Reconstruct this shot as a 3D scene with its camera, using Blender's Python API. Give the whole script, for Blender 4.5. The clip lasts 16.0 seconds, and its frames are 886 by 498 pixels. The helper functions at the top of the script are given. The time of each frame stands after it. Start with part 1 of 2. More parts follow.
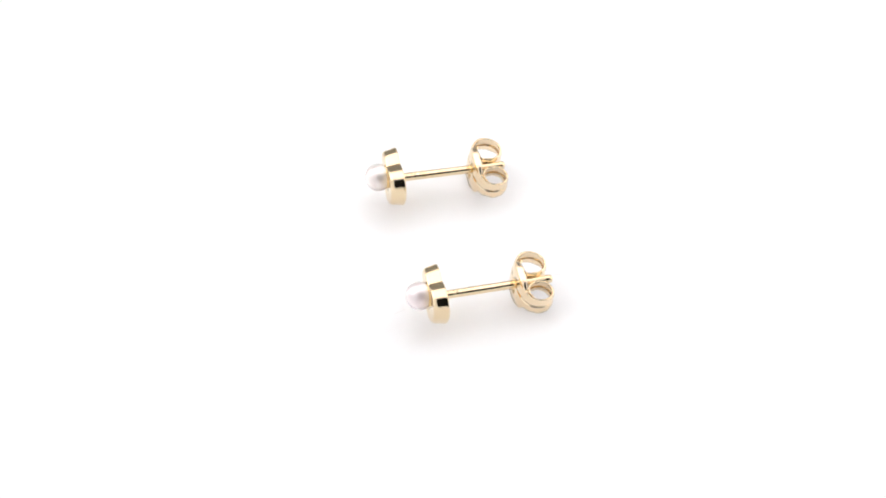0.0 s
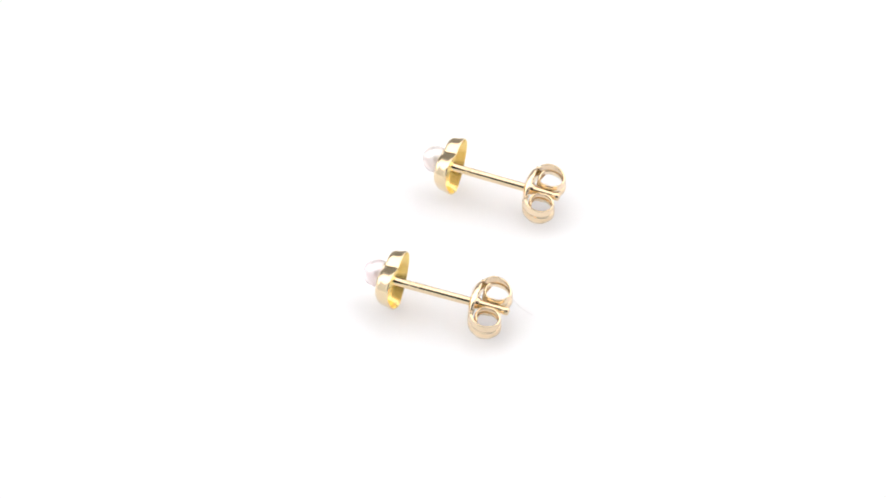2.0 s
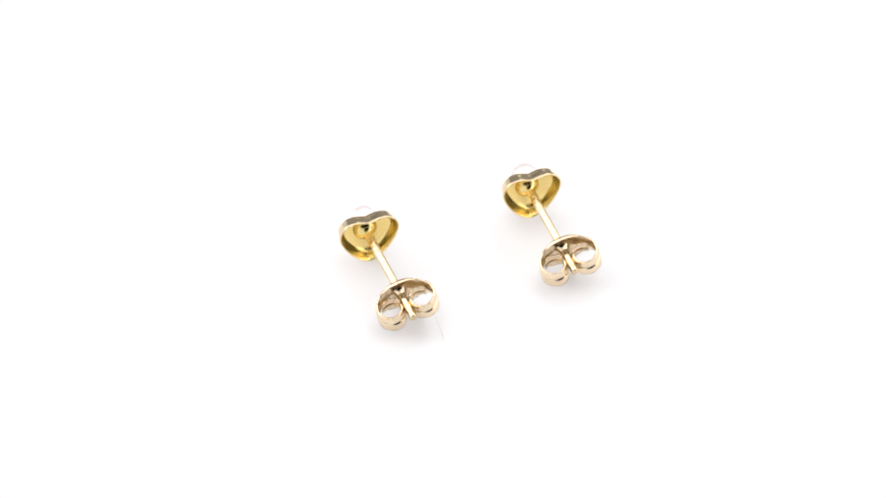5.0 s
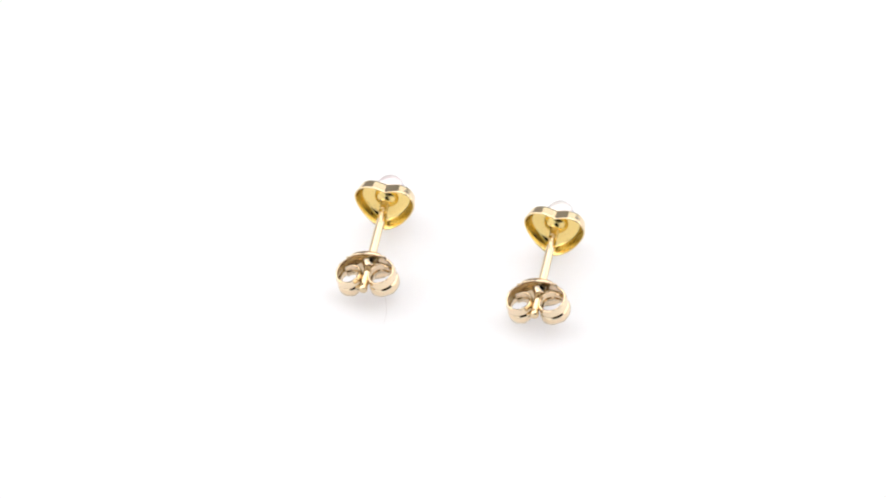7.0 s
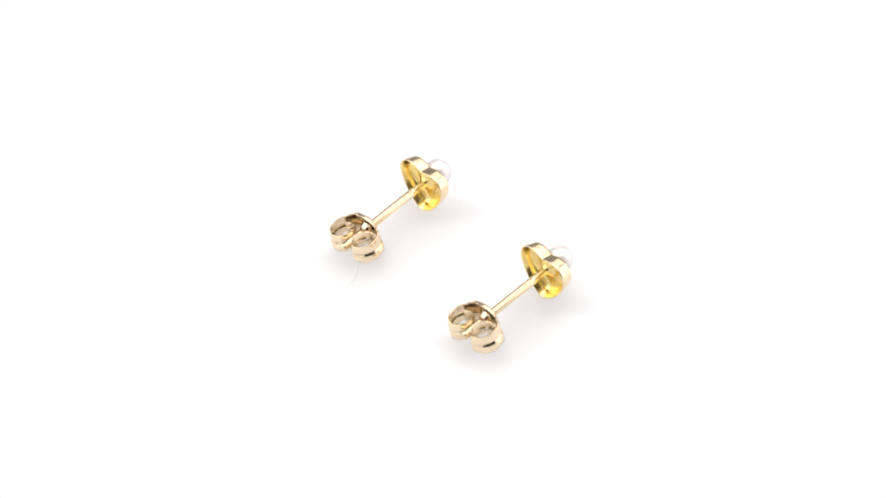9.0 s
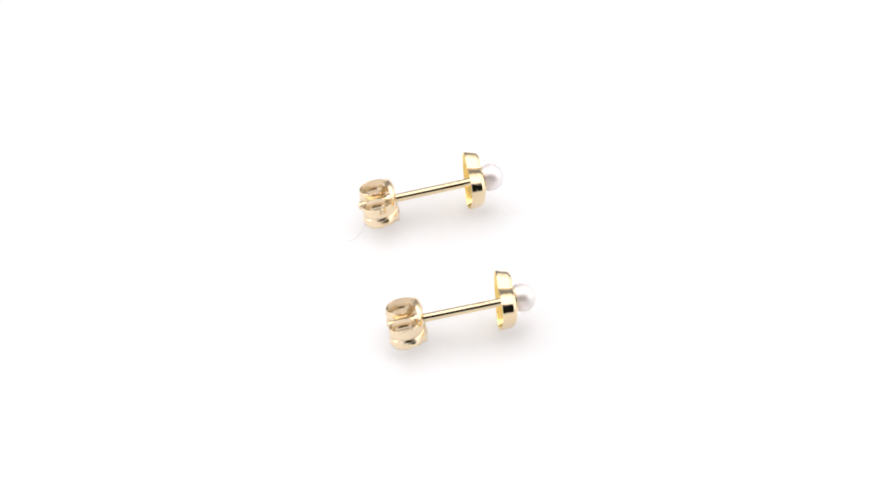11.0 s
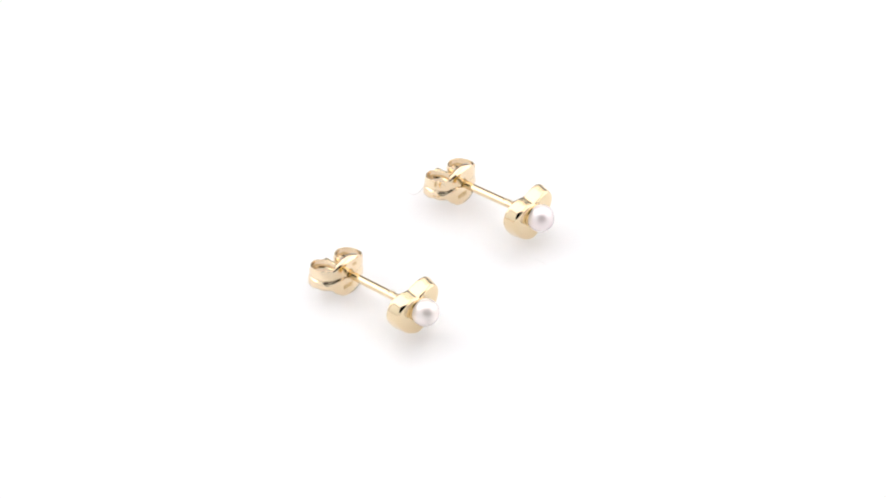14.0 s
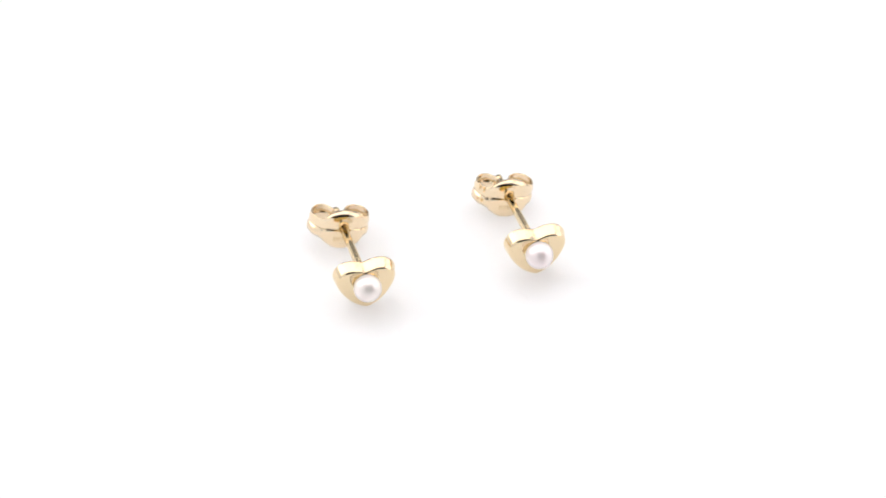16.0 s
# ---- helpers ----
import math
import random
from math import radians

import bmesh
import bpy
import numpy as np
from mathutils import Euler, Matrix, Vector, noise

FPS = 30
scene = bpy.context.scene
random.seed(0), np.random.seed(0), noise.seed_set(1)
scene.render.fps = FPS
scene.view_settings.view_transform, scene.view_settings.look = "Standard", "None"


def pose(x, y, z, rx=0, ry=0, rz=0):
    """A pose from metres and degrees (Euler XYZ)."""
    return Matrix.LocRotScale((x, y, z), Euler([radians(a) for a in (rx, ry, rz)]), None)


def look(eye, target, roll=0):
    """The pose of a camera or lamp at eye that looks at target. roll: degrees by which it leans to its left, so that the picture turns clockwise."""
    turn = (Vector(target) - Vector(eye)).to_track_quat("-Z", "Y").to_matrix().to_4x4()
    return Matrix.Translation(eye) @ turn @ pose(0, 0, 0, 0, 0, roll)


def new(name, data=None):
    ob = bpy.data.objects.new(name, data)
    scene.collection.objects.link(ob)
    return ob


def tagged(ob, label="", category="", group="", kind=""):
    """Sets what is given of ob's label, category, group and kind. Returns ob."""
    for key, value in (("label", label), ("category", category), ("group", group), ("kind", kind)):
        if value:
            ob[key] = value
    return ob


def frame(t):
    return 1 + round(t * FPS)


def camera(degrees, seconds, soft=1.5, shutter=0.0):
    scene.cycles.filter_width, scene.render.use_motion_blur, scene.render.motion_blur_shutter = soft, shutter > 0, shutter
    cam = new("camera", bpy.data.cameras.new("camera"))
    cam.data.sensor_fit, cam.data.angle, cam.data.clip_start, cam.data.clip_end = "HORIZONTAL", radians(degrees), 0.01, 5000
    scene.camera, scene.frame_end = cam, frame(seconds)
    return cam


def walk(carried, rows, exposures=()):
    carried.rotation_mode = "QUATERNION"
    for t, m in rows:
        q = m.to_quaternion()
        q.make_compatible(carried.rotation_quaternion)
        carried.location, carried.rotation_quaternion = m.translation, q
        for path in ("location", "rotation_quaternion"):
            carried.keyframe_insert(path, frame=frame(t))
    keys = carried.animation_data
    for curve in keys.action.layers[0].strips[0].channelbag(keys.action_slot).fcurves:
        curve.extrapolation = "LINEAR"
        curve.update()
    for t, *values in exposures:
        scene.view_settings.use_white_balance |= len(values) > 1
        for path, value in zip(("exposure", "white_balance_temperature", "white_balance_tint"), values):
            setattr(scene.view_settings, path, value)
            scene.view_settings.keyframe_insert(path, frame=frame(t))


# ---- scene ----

# All lengths of the jewellery are in millimetres, scaled by MM.
MM = 0.001
FLOOR = 3.3          # height of the pearls' level above the turntable

# ---- camera: it stands still on a tripod, looking down at the turntable ----
TILT, ROLL = 44.24, 0.4025
cam = camera(16.738, 16.0, soft=1.8)
F, D = 5329.24, 266.462
OX, OY = (799.914 - 784) / F * D, -(414.899 - 441) / F * D
_e = radians(TILT)
EYE = Vector((-OX, -OY * math.sin(_e) - D * math.cos(_e), -OY * math.cos(_e) + D * math.sin(_e) + FLOOR)) * MM
CAM_POSE = Matrix.Translation(EYE) @ pose(0, 0, 0, 90 - TILT, 0, 0) @ pose(0, 0, 0, 0, 0, -ROLL)
walk(cam, [(0.0, CAM_POSE), (16.0, CAM_POSE)])


def turn(t):
    """Angle of the turntable in radians at t seconds."""
    return -(0.293563 * (t - 8) + 0.00015549 * (t - 8) ** 2)


# ---- world and lights: a white light tent with lamps at its sides and roof ----
world = bpy.data.worlds.new("world")
scene.world = world
world.use_nodes = True
world.node_tree.nodes["Background"].inputs["Color"].default_value = (0.9, 0.95, 1.0, 1)
world.node_tree.nodes["Background"].inputs["Strength"].default_value = 0.012


def area_lamp(name, eye, target, sx, sy, watts, colour=(1, 1, 1)):
    d = bpy.data.lights.new(name, "AREA")
    d.shape, d.size, d.size_y, d.energy, d.color = "RECTANGLE", sx, sy, watts, colour
    ob = new(name, d)
    ob.matrix_world = look(eye, target)
    return ob


area_lamp("roof_softbox", (-0.05, 0.15, 0.485), (-0.05, 0.15, 0), 0.76, 0.58, 1.84)
# unseen lamp, added at the right rear to brighten reflections on the heart tops
area_lamp("added_rear_lamp", (0.23, 0.53, 0.37), (0.1, 0.0, 0.0), 0.4, 0.25, 0.36)
area_lamp("side_softbox", (-0.44, 0.12, 0.3), (0, 0.12, 0.3), 0.5, 0.32, 0.95)
area_lamp("side_softbox", (0.44, 0.12, 0.24), (0, 0.12, 0.24), 0.66, 0.44, 1.02)
scene.view_settings.exposure = -0.16


# ---- materials ----
def material(name, colour, rough, metal=0.0):
    m = bpy.data.materials.new(name)
    m.use_nodes = True
    b = m.node_tree.nodes["Principled BSDF"]
    b.inputs["Base Color"].default_value = (*colour, 1)
    b.inputs["Roughness"].default_value = rough
    b.inputs["Metallic"].default_value = metal
    return m, m.node_tree, b


def noisy(tree, bsdf, colour, low, scale, rough, bump=0.0, bump_scale=None, dist=0.00002):
    """Vary colour and gloss with two scales of noise, and add a fine relief."""
    n, l = tree.nodes, tree.links
    co = n.new("ShaderNodeTexCoord")
    big, small = n.new("ShaderNodeTexNoise"), n.new("ShaderNodeTexNoise")
    big.inputs["Scale"].default_value, small.inputs["Scale"].default_value = scale, scale * 7
    big.inputs["Detail"].default_value = small.inputs["Detail"].default_value = 4
    for k in (big, small):
        l.new(co.outputs["Object"], k.inputs["Vector"])
    mix = n.new("ShaderNodeMix")
    mix.data_type = "RGBA"
    mix.inputs[6].default_value, mix.inputs[7].default_value = (*low, 1), (*colour, 1)
    l.new(big.outputs["Fac"], mix.inputs[0])
    l.new(mix.outputs[2], bsdf.inputs["Base Color"])
    ramp = n.new("ShaderNodeMapRange")
    ramp.inputs[3].default_value, ramp.inputs[4].default_value = rough
    l.new(small.outputs["Fac"], ramp.inputs[0])
    l.new(ramp.outputs[0], bsdf.inputs["Roughness"])
    if bump:
        bn = n.new("ShaderNodeTexNoise")
        bn.inputs["Scale"].default_value, bn.inputs["Detail"].default_value = bump_scale or scale * 3, 3
        l.new(co.outputs["Object"], bn.inputs["Vector"])
        b = n.new("ShaderNodeBump")
        b.inputs["Strength"].default_value, b.inputs["Distance"].default_value = bump, dist
        l.new(bn.outputs["Fac"], b.inputs["Height"])
        l.new(b.outputs[0], bsdf.inputs["Normal"])


GOLD, t_, b_ = material("yellow_gold", (0.92, 0.74, 0.42), 0.1, 1.0)
noisy(t_, b_, (0.845, 0.70, 0.475), (0.815, 0.66, 0.42), 700, (0.09, 0.14), 0.25, 900, 0.00003)
INNER_GOLD, t_, b_ = material("unpolished_gold", (0.9, 0.66, 0.22), 0.2, 1.0)
noisy(t_, b_, (0.93, 0.735, 0.30), (0.90, 0.69, 0.26), 800, (0.14, 0.26), 0.3, 900, 0.00003)
CLUTCH_GOLD, t_, b_ = material("pale_gold", (0.92, 0.77, 0.52), 0.14, 1.0)
noisy(t_, b_, (0.905, 0.755, 0.545), (0.875, 0.71, 0.485), 900, (0.13, 0.21), 0.35, 1100, 0.00006)
STAMP, t_, b_ = material("stamped_gold", (0.75, 0.58, 0.32), 0.35, 1.0)
noisy(t_, b_, (0.90, 0.76, 0.52), (0.66, 0.51, 0.30), 3000, (0.25, 0.4))


def pearl_material(name, body, tint):
    m, tree, b = material(name, body, 0.2, 0.3)
    noisy(tree, b, body, tint, 300, (0.14, 0.19))
    b.inputs["Subsurface Weight"].default_value = 0.2
    b.inputs["Subsurface Radius"].default_value = (0.0008, 0.0006, 0.0006)
    b.inputs["Subsurface Scale"].default_value = 1.0
    b.inputs["Coat Weight"].default_value = 1.0
    b.inputs["Coat IOR"].default_value = 1.65
    b.inputs["Coat Roughness"].default_value = 0.06
    return m


PEARL_CREAM = pearl_material("cream_pearl", (0.94, 0.875, 0.84), (0.90, 0.80, 0.77))
PEARL_ROSE = pearl_material("rose_pearl", (0.94, 0.86, 0.855), (0.90, 0.775, 0.785))

DISC, t_, b_ = material("white_acrylic", (0.9, 0.9, 0.9), 0.35)
noisy(t_, b_, (0.925, 0.91, 0.918), (0.915, 0.90, 0.908), 40, (0.3, 0.45))
b_.inputs["Subsurface Weight"].default_value = 1.0
b_.inputs["Subsurface Radius"].default_value = (1.0, 0.95, 0.95)
b_.inputs["Subsurface Scale"].default_value = 0.011
b_.subsurface_method = "BURLEY"
FABRIC, t_, b_ = material("white_tent_cloth", (0.86, 0.86, 0.86), 0.9)
noisy(t_, b_, (0.87, 0.87, 0.87), (0.83, 0.83, 0.84), 30, (0.8, 0.95), 0.3, 900, 0.0002)
# dimness put into the unseen back wall's colour, for grey reflections in the gold
GREY, t_, b_ = material("dim_back_wall", (0.25, 0.24, 0.23), 0.9)
noisy(t_, b_, (0.30, 0.29, 0.28), (0.26, 0.25, 0.24), 30, (0.8, 0.95))
RIM, t_, b_ = material("grey_plastic", (0.6, 0.6, 0.61), 0.4)
noisy(t_, b_, (0.62, 0.62, 0.63), (0.55, 0.55, 0.57), 60, (0.35, 0.5))
LINT, t_, b_ = material("lint", (0.78, 0.75, 0.74), 0.9)


# ---- mesh helpers ----
def part(name, bm, mat, parent=None, label="", smooth=True):
    me = bpy.data.meshes.new(name)
    bmesh.ops.recalc_face_normals(bm, faces=bm.faces)
    bm.to_mesh(me)
    bm.free()
    me.materials.append(mat)
    for p in me.polygons:
        p.use_smooth = smooth
    ob = new(name, me)
    if parent is not None:
        ob.parent = parent
    if label:
        ob["label"] = label
    return ob


def empty(name):
    ob = new(name)
    ob.empty_display_size = 0.002
    return ob


def bridge(bm, a, b, closed=True):
    n = len(a)
    for i in range(n if closed else n - 1):
        j = (i + 1) % n
        bm.faces.new((a[i], a[j], b[j], b[i]))


def ring_loft(rings, cap_start=True, cap_end=True):
    """Loft closed rings of points given in millimetres."""
    bm = bmesh.new()
    rows = [[bm.verts.new(Vector(p) * MM) for p in r] for r in rings]
    for a, b in zip(rows, rows[1:]):
        bridge(bm, a, b)
    for go, row in ((cap_start, rows[0]), (cap_end, rows[-1])):
        if go:
            c = bm.verts.new(sum((v.co for v in row), Vector()) / len(row))
            for i in range(len(row)):
                bm.faces.new((row[i], row[(i + 1) % len(row)], c))
    return bm


def lathe(profile, n=48, y=0.0, z=0.0):
    """Turn a profile of (x, radius) round the x axis."""
    return [[(x, y + r * math.cos(2 * math.pi * k / n), z + r * math.sin(2 * math.pi * k / n)) for k in range(n)] for x, r in profile]


def spline(pts, per=8, closed=False):
    """Catmull-Rom curve through the points."""
    P = [Vector(p) for p in pts]
    n, out = len(P), []
    for i in range(n if closed else n - 1):
        a, b, c, d = (P[(i + k) % n] if closed else P[min(max(i + k, 0), n - 1)] for k in (-1, 0, 1, 2))
        for k in range(per):
            u = k / per
            out.append(0.5 * (2 * b + (c - a) * u + (2 * a - 5 * b + 4 * c - d) * u * u + (3 * b - a - 3 * c + d) * u ** 3))
    if not closed:
        out.append(P[-1])
    return out


# ---- the tent and the turntable ----
def panel(name, x0, y0, z0, x1, y1, z1, mat=FABRIC):
    bm = bmesh.new()
    bmesh.ops.create_cube(bm, size=1)
    for v in bm.verts:
        v.co = Vector(((x0 + x1) / 2 + v.co.x * (x1 - x0), (y0 + y1) / 2 + v.co.y * (y1 - y0), (z0 + z1) / 2 + v.co.z * (z1 - z0)))
    return part(name, bm, mat, smooth=False)


W, TOP, BACK, FRONT, LOW = 0.45, 0.5, 0.62, -0.235, -0.02
tagged(panel("wall_west", -W - 0.004, FRONT, LOW, -W, BACK, TOP), "white cloth side wall of a light tent", "tent wall", kind="structure")
tagged(panel("wall_east", W, FRONT, LOW, W + 0.004, BACK, TOP), "white cloth side wall of a light tent", "tent wall", kind="structure")
tagged(panel("wall_north", -W, BACK, LOW, W, BACK + 0.004, TOP, GREY), "unseen back wall of a light tent, greyed for dim reflections", "tent wall", kind="structure")
tagged(panel("ceiling", -W, FRONT, TOP, W, BACK, TOP + 0.004), "white cloth roof of a light tent", "tent roof", kind="structure")
tagged(panel("floor", -W, FRONT, LOW - 0.01, W, BACK, LOW), "white cloth floor of a light tent", "tent floor", kind="structure")


def front_wall():
    """The front cloth, with a rounded opening for the lens, open further on one side."""
    cx, cz, rx, rz, n = 0.13, 0.26, 0.26, 0.22, 64
    bm = bmesh.new()
    corners = {}
    for x, z in ((-W, LOW), (W, LOW), (W, TOP), (-W, TOP)):
        corners[round(math.atan2(z - cz, x - cx) % (2 * math.pi) * n / (2 * math.pi) - 0.5) % n] = (x, z)
    layers = []
    for y in (FRONT - 0.004, FRONT):
        inner, outer = [], []
        for k in range(n):
            a = 2 * math.pi * (k + 0.5) / n
            c, s = math.cos(a), math.sin(a)
            inner.append(bm.verts.new((cx + rx * math.copysign(abs(c) ** 0.6, c), y, cz + rz * math.copysign(abs(s) ** 0.6, s))))
            far = min((W - math.copysign(cx, c)) / max(abs(c), 1e-6), ((TOP - cz) if s > 0 else (cz - LOW)) / max(abs(s), 1e-6))
            x, z = corners.get(k, (cx + far * c, cz + far * s))
            outer.append(bm.verts.new((x, y, z)))
        layers.append((inner, outer))
    (i0, o0), (i1, o1) = layers
    bridge(bm, i0, o0)
    bridge(bm, i1, o1)
    bridge(bm, i0, i1)
    return part("wall_south", bm, FABRIC, smooth=False)


tagged(front_wall(), "white cloth front wall with a rounded camera opening", "tent wall", kind="structure")


def build_turntable():
    t = tagged(empty("turntable"), "round white turntable carrying the two earrings", "turntable")
    R = 150.0
    part("plate", ring_loft([[(r * math.cos(2 * math.pi * k / 96), r * math.sin(2 * math.pi * k / 96), z) for k in range(96)]
                             for r, z in ((R - 1, -4), (R, -3.5), (R, -0.6), (R - 0.6, 0), (1, 0))]), DISC, t)
    part("base", ring_loft([[(r * math.cos(2 * math.pi * k / 96), r * math.sin(2 * math.pi * k / 96), z) for k in range(96)]
                            for r, z in ((100, -20), (101, -19), (101, -6), (100, -4.05))]), RIM, t, "grey plastic base")
    return t


# ---- earrings ----
HEART_X = (-2.05, -0.74)       # back rim and front face
CLUTCH_X = -10.24


def heart_outline(per=7):
    half = [(0.0, 1.55), (0.4, 1.67), (1.15, 1.84), (2.0, 1.66), (2.58, 1.0), (2.68, 0.2), (2.3, -0.85), (1.53, -2.0), (0.7, -2.7), (0.0, -2.98)]
    pts = half + [(-y, z) for y, z in half[-2:0:-1]]
    return [(v.x, v.y) for v in spline([(y, z, 0) for y, z in pts], per, True)]


def build_heart(parent):
    """Hollow heart: a front plate with a rim round it, open at the back."""
    base = heart_outline()

    def ring(x, inset):
        k = 1.03 - inset / 2.6
        return [(x, y * k, z * k) for y, z in base]
    b, f = HEART_X
    d = 0.2         # the walls draw in a little towards the front
    turnin = [0.0, 0.25, 0.5, 0.75, 1.0, 1.25, 1.5]
    inner = [ring(f - 0.14, 2.5), ring(f - 0.14, 1.3), *[ring(f - 0.16 - 0.62 * (1 - math.sin(1.5 - a)), 0.16 + d + 0.7 * (1 - math.cos(1.5 - a))) for a in turnin], ring(b + 0.05, 0.14), ring(b + 0.015, 0.12), ring(b, 0.095)]
    outer = [ring(b, 0.06), ring(b + 0.012, 0.03), ring(b + 0.05, 0.008), ring(b + 0.12, 0.0), ring(b + 0.35, 0.045), ring(b + 0.6, 0.11),
             *[ring(f - 0.48 * (1 - math.sin(a)), 0.15 + 0.38 * (1 - math.cos(a))) for a in (0.14, 0.26, 0.4, 0.6, 0.8, 0.95, 1.1, 1.25, 1.4, 1.52)],
             ring(f + 0.01, 0.7), ring(f, 1.1), ring(f - 0.04, 1.4), ring(f - 0.06, 1.9), ring(f - 0.06, 2.5)]
    ob = part("heart_setting", ring_loft(inner + outer), GOLD, parent, "polished yellow gold hollow heart")
    ob.data.materials.append(INNER_GOLD)
    n = len(base)
    for k, p in enumerate(ob.data.polygons):
        if k < n * (len(inner) - 1) or n * (len(inner) + len(outer) - 1) <= k < n * (len(inner) + len(outer)):
            p.material_index = 1
    ob.matrix_basis = Matrix.Translation((0, 0.05 * MM, -0.25 * MM)) @ pose(0, 0, 0, 0, 5.5, -3.0)
    return ob


def build_clutch(parent, roll, second_mark):
    """Butterfly back: a humped plate on the post whose ends curl back into two scrolls."""
    side = [(0.0, 1.5), (0.75, 1.46), (1.4, 1.3)]
    for k in range(13):       # the coil tightens as it goes round
        a, u = radians(58 - 30 * k), max(0.0, (k - 6) / 6)
        ry, rx = 1.08 - 0.07 * u, 1.26 - 0.32 * u
        side.append((max(0.45, 1.46 + ry * math.cos(a)), -0.15 - 0.16 * u + rx * math.sin(a)))
    path = spline([(y, x, 0) for y, x in side], 6)
    cut = 16      # plate up to here, then the scroll

    def section(i, s):
        p = path[i]
        q = (path[min(i + 1, len(path) - 1)] - path[max(i - 1, 0)]).normalized()
        nrm = Vector((q.y, -q.x, 0)) * -1       # outward
        hump = max(0.0, 1 - (p.x / 1.75) ** 2) if i < cut else 0.0
        h = hump ** 0.6
        low = min(1.0, max(0.0, (i - cut) / 26))
        end = min(1.0, max(0.0, (i - cut - 30) / 34))
        top, bot, mid = 0.85 + 0.85 * h - 0.25 * low - 0.1 * end, -1.02 - 1.1 * h + 0.2 * end, -0.24 + 0.24 * h
        rough = 0.0 if i < 10 else 0.05 * math.sin(0.33 * i + 0.8 * s) + 0.03 * math.sin(0.8 * i + s)      # unevenly cut edges
        bot, top = bot + rough, top + 0.4 * rough
        g = 0.11 * min(1.0, max(0.0, (p.x - 0.5) / 0.9)) if i < cut else 0.11      # groove, fading at the hole
        w, swell = 0.065, 0.045 * (1 - h)       # each half of the band is a little rounded
        prof = [(top - 0.02 * h, -0.02 - 0.5 * h), (top - 0.02, -0.02 - 0.34 * h), (top - 0.06 - 0.02 * h, -0.01 - 0.2 * h), (top - 0.12 - 0.12 * h, -0.07 * h), (top - 0.2 - 0.2 * h, 0.01), (0.5 * (top + mid), 0.03 + swell), (mid + 0.32, 0.03 + 0.7 * swell), (mid + 0.2, 0.03 + 0.4 * swell), (mid + 0.09, 0.03), (mid + 0.045, 0.03 - g),
                (mid - 0.045, 0.03 - g), (mid - 0.09, 0.045), (mid - 0.2, 0.05 + 0.5 * swell), (mid - 0.32, 0.06 - 0.03 * h + 0.8 * swell),
                (0.5 * (bot + mid), 0.08 - 0.04 * h + swell), (bot + 0.12, 0.11 - 0.09 * h), (bot, 0.12 - 0.22 * h)]
        if i < cut:         # the plate is pressed in round the hole
            prof = [(z, o - 0.34 * math.exp(-((p.x / 0.42) ** 2 + (z / 0.36) ** 2) ** 2)) for z, o in prof]
        wide = 0.13 * max(0.0, (p.x - 1.4) / 1.1) if s < 0 else 0.0      # one coil is bent a little wider
        p = Vector((p.x + wide, p.y * (1.09 if s < 0 and p.y < 0 else 1.0), 0))
        out = []
        for z, o in prof:
            out.append((CLUTCH_X + p.y + nrm.y * (o + w), s * (p.x + nrm.x * (o + w)), z))
        for z, o in reversed(prof):
            out.append((CLUTCH_X + p.y + nrm.y * (o - w), s * (p.x + nrm.x * (o - w)), z))
        return out
    right = [section(i, 1) for i in range(len(path))]
    left = [section(i, -1) for i in range(len(path))]
    plate = part("clutch", ring_loft(left[:0:-1] + right), CLUTCH_GOLD, parent, "pale gold butterfly clutch with two scrolls")
    plate.matrix_basis = Matrix.Translation((0, 0.1 * MM, -0.05 * MM)) @ pose(0, 0, 0, roll, 0, 0)
    # a worn hallmark on the lower front, too small to read
    marks = [(-0.8, 0.07, -1.05), (-0.62, 0.05, -1.05), (-0.42, 0.08, -1.05), (-0.22, 0.05, -1.05), (0.0, 0.08, -1.05), (0.18, 0.06, -1.05)]
    if second_mark:
        marks += [(0.16, 0.06, 0.92), (0.36, 0.07, 0.93), (0.54, 0.06, 0.91)]
    for k, (y, w, z) in enumerate(marks):
        bm = bmesh.new()
        bmesh.ops.create_cube(bm, size=1)
        for v in bm.verts:
            v.co = Vector((CLUTCH_X + 1.5 + 0.115 + v.co.x * 0.05, y + v.co.y * w, z + v.co.z * (0.5 if k % 2 else 0.42) * (1 if z < 0 else 0.8))) * MM
        part("hallmark_bar", bm, STAMP, plate, smooth=False)
    # the hole is pressed through into a short collar round the post
    part("collar", ring_loft(lathe([(CLUTCH_X + x, r) for x, r in ((1.28, 0.74), (1.2, 0.66), (1.05, 0.56), (0.86, 0.5), (0.8, 0.47), (0.8, 0.43), (0.86, 0.41), (1.05, 0.45), (1.2, 0.56), (1.26, 0.7))],
                                   32, -0.04, -0.065), False, False), CLUTCH_GOLD, plate, "pressed gold collar round the post")
    # small tabs where the plate steps down to the scrolls
    for y in (-1.68, 1.68):
        bm = bmesh.new()
        bmesh.ops.create_cube(bm, size=1)
        bmesh.ops.bevel(bm, geom=bm.edges[:], offset=0.2, segments=2, affect="EDGES")
        for v in bm.verts:
            v.co = Vector((CLUTCH_X + 1.12 + v.co.x * 0.16, y + v.co.y * 0.3, 0.97 + v.co.z * 0.3)) * MM
        part("tab", bm, CLUTCH_GOLD, plate)
    return plate


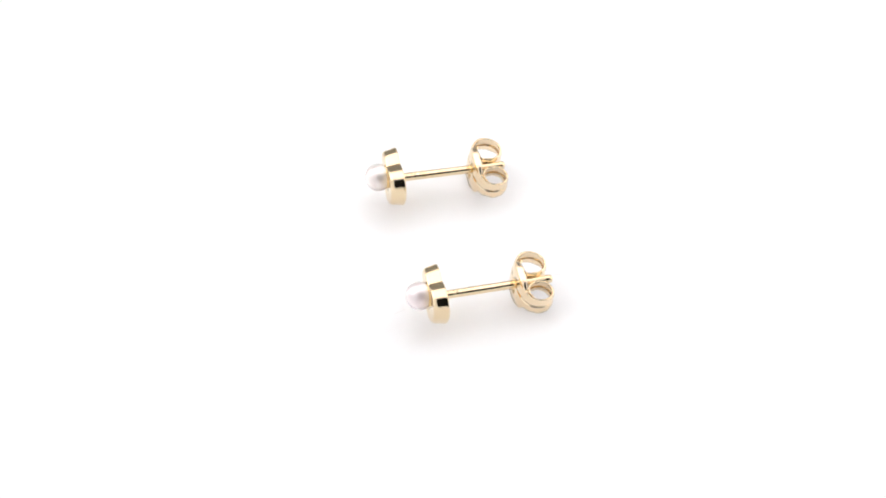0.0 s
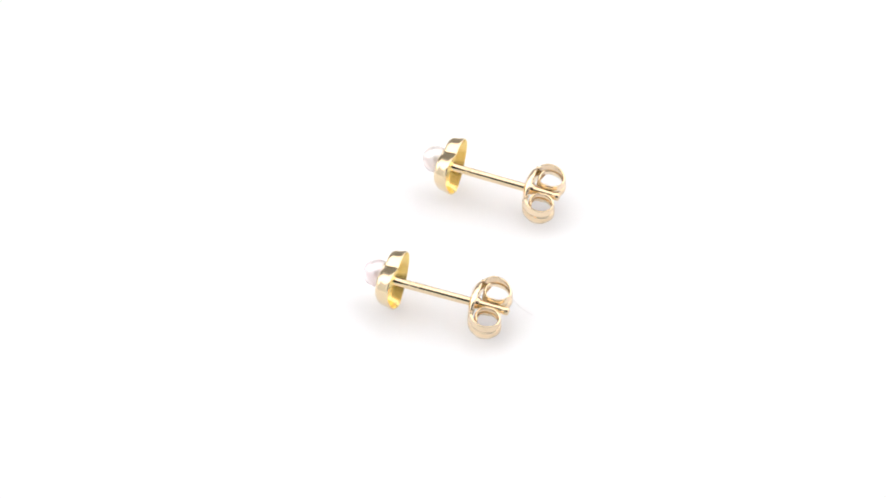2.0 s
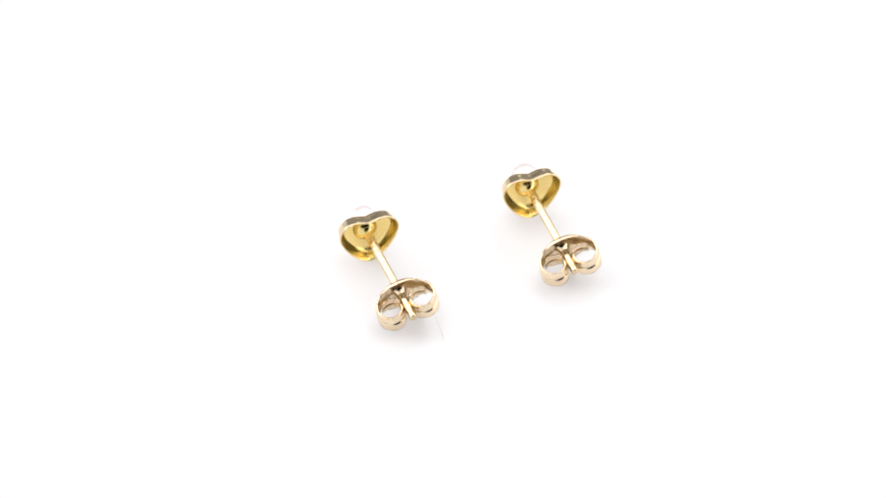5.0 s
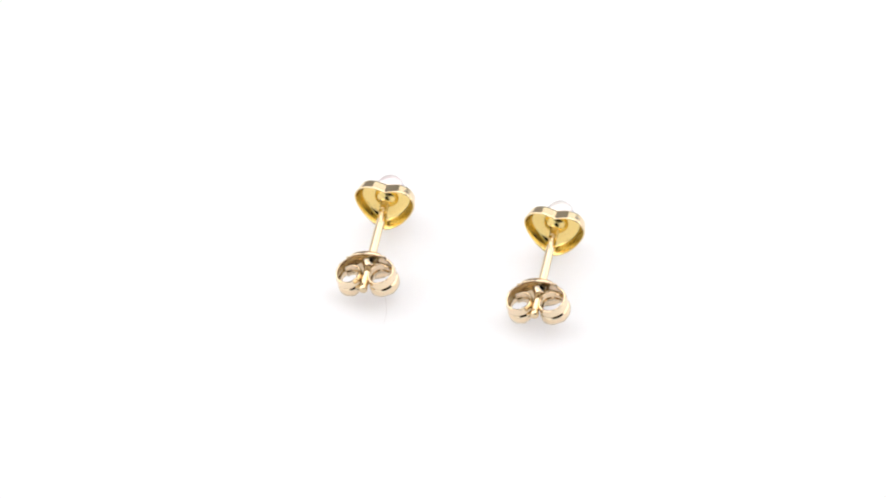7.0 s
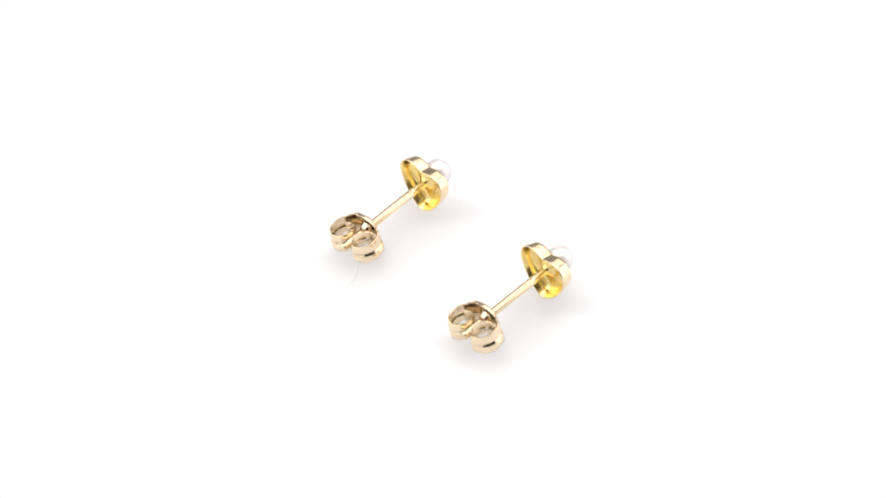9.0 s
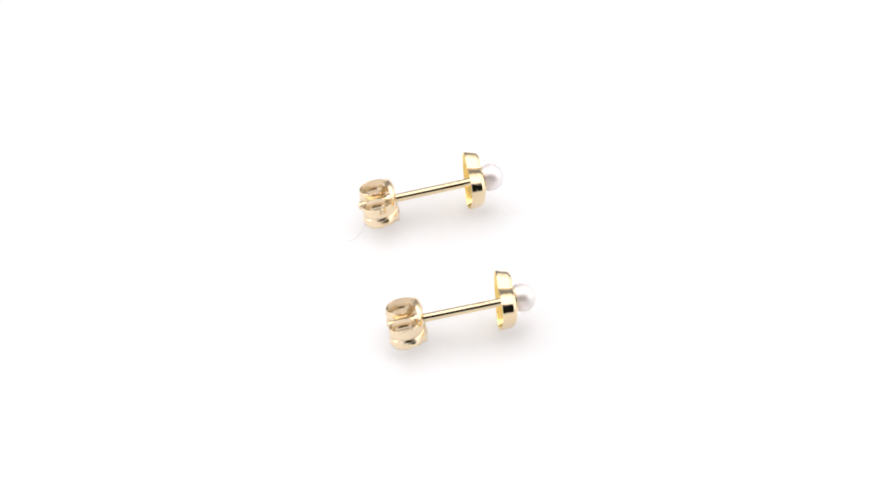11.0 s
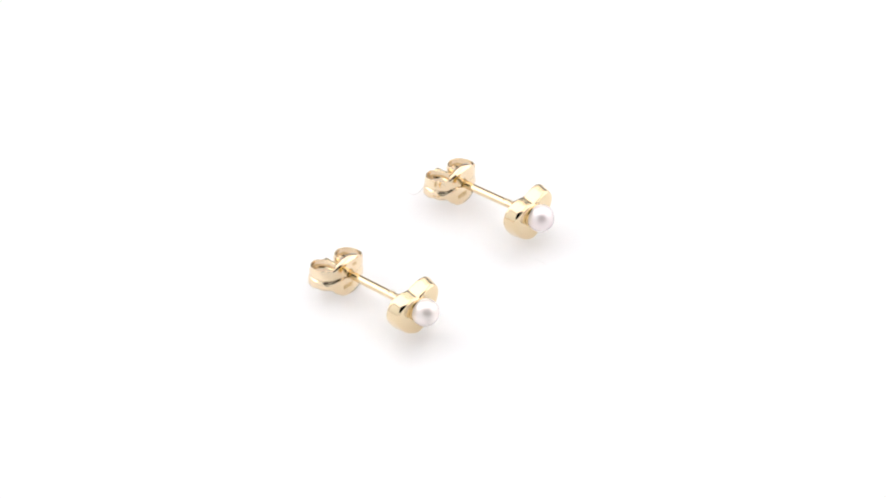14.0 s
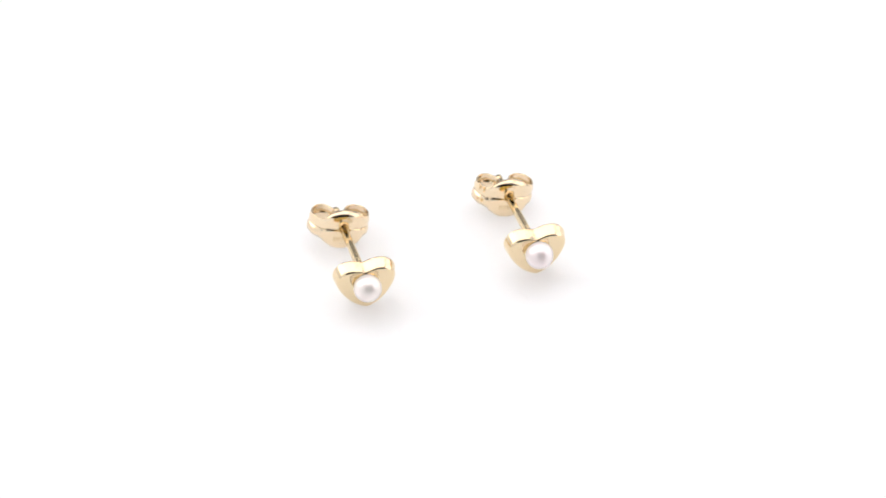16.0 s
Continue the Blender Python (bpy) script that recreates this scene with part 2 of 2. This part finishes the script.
def build_earring(tip, roll, pearl, lustre, second_mark):
    e = tagged(empty("earring"), "yellow gold heart stud earring with a white pearl", "earring", "pair of earrings")
    build_heart(e)
    part("pearl_cup", ring_loft(lathe([(-0.85, 0.2), (-0.85, 1.1), (-0.7, 1.1), (-0.5, 1.13), (-0.42, 1.17), (-0.38, 1.17), (-0.38, 1.1), (-0.5, 0.98), (-0.75, 0.4)])), GOLD, e, "gold cup under the pearl")
    bm = bmesh.new()
    bmesh.ops.create_uvsphere(bm, u_segments=48, v_segments=32, radius=1.245 * MM)
    for v in bm.verts:          # its base is ground flat on the plate
        v.co.x = max(v.co.x, -0.66 * MM)
    part("pearl", bm, pearl, e, "small round white pearl with " + lustre + " lustre")
    r = 0.37
    post = part("post", ring_loft(lathe([(-0.8, 1.12), (-0.95, 1.1), (-1.12, 1.03), (-1.3, 0.88), (-1.42, 0.68), (-1.55, 0.5), (-1.75, r + 0.02), (-2.6, r), (tip + 0.9, r), (tip + 0.75, r - 0.04), (tip + 0.6, r - 0.04),
                                         (tip + 0.45, r), (tip + 0.15, r), (tip + 0.04, r - 0.07), (tip, r - 0.18)], 32)), GOLD, e, "straight gold post")
    post.matrix_basis = Matrix.Translation((0, 0.17 * MM, -0.24 * MM)) @ pose(0, 0, 0, 0, 0.7, 0.6)
    post.data.materials.append(INNER_GOLD)
    for p in post.data.polygons[:32 * 6]:       # the boss behind the pearl has the yellow of the hollow
        p.material_index = 1
    # a stamped patch near the heart, too worn to read
    for k in range(7):
        bm = bmesh.new()
        bmesh.ops.create_cube(bm, size=1)
        a = radians((75, 100, 60, 85, 110, 70, 90)[k])
        for v in bm.verts:
            y, z = v.co.y * (0.34, 0.22, 0.3)[k % 3], r - 0.005 + v.co.z * 0.13 - abs(v.co.y) * 0.1
            v.co = Vector((-2.55 - 0.27 * k + v.co.x * (0.2 if k % 2 else 0.13), y * math.sin(a) + z * math.cos(a), z * math.sin(a) - y * math.cos(a))) * MM
        part("stamp_mark", bm, STAMP, post, smooth=False)
    build_clutch(e, roll, second_mark)
    return e


def orbit(ob, base):
    """Carry a thing round with the turntable."""
    walk(ob, [(k * 0.5, Matrix.Rotation(turn(k * 0.5), 4, "Z") @ base) for k in range(33)])


def build_fibre(points, radius=0.016):
    """A fine lint fibre lying on the turntable."""
    line = spline([(x, y, radius + z) for x, y, z in points], 8)
    rings = []
    for i, p in enumerate(line):
        d = (line[min(i + 1, len(line) - 1)] - line[max(i - 1, 0)]).normalized()
        a = d.cross(Vector((0, 0, 1))).normalized()
        b = a.cross(d)
        rings.append([p + radius * (math.cos(k * math.pi / 3) * a + math.sin(k * math.pi / 3) * b) for k in range(6)])
    return tagged(part("lint_fibre", ring_loft(rings), LINT), "fine pale lint fibre lying on the turntable", "lint", "lint fibres")


turntable = build_turntable()
fibres = [build_fibre([(-7.35, -3.9, 1.7), (-7.4, -4.4, 0.9), (-7.55, -4.95, 0.25), (-8.05, -5.7, 0.0)]), build_fibre([(-1.45, 7.2, 0), (-1.36, 7.75, 0.02), (-1.2, 8.3, 0)], 0.012)]
earring_a = build_earring(-11.86, -12.5, PEARL_CREAM, "creamy", True)
earring_b = build_earring(-12.1, -12.0, PEARL_ROSE, "rosy", False)


def motions():
    orbit(turntable, pose(0, 0, 0))
    for f in fibres:
        orbit(f, pose(0, 0, 0))
    orbit(earring_a, pose(9.942 * MM, -0.446 * MM, (FLOOR + 0.01) * MM, 0, -5.76, 60.62))
    orbit(earring_b, pose(-3.511 * MM, 7.346 * MM, (FLOOR - 0.01) * MM, 0, -5.52, 62.04))


motions()
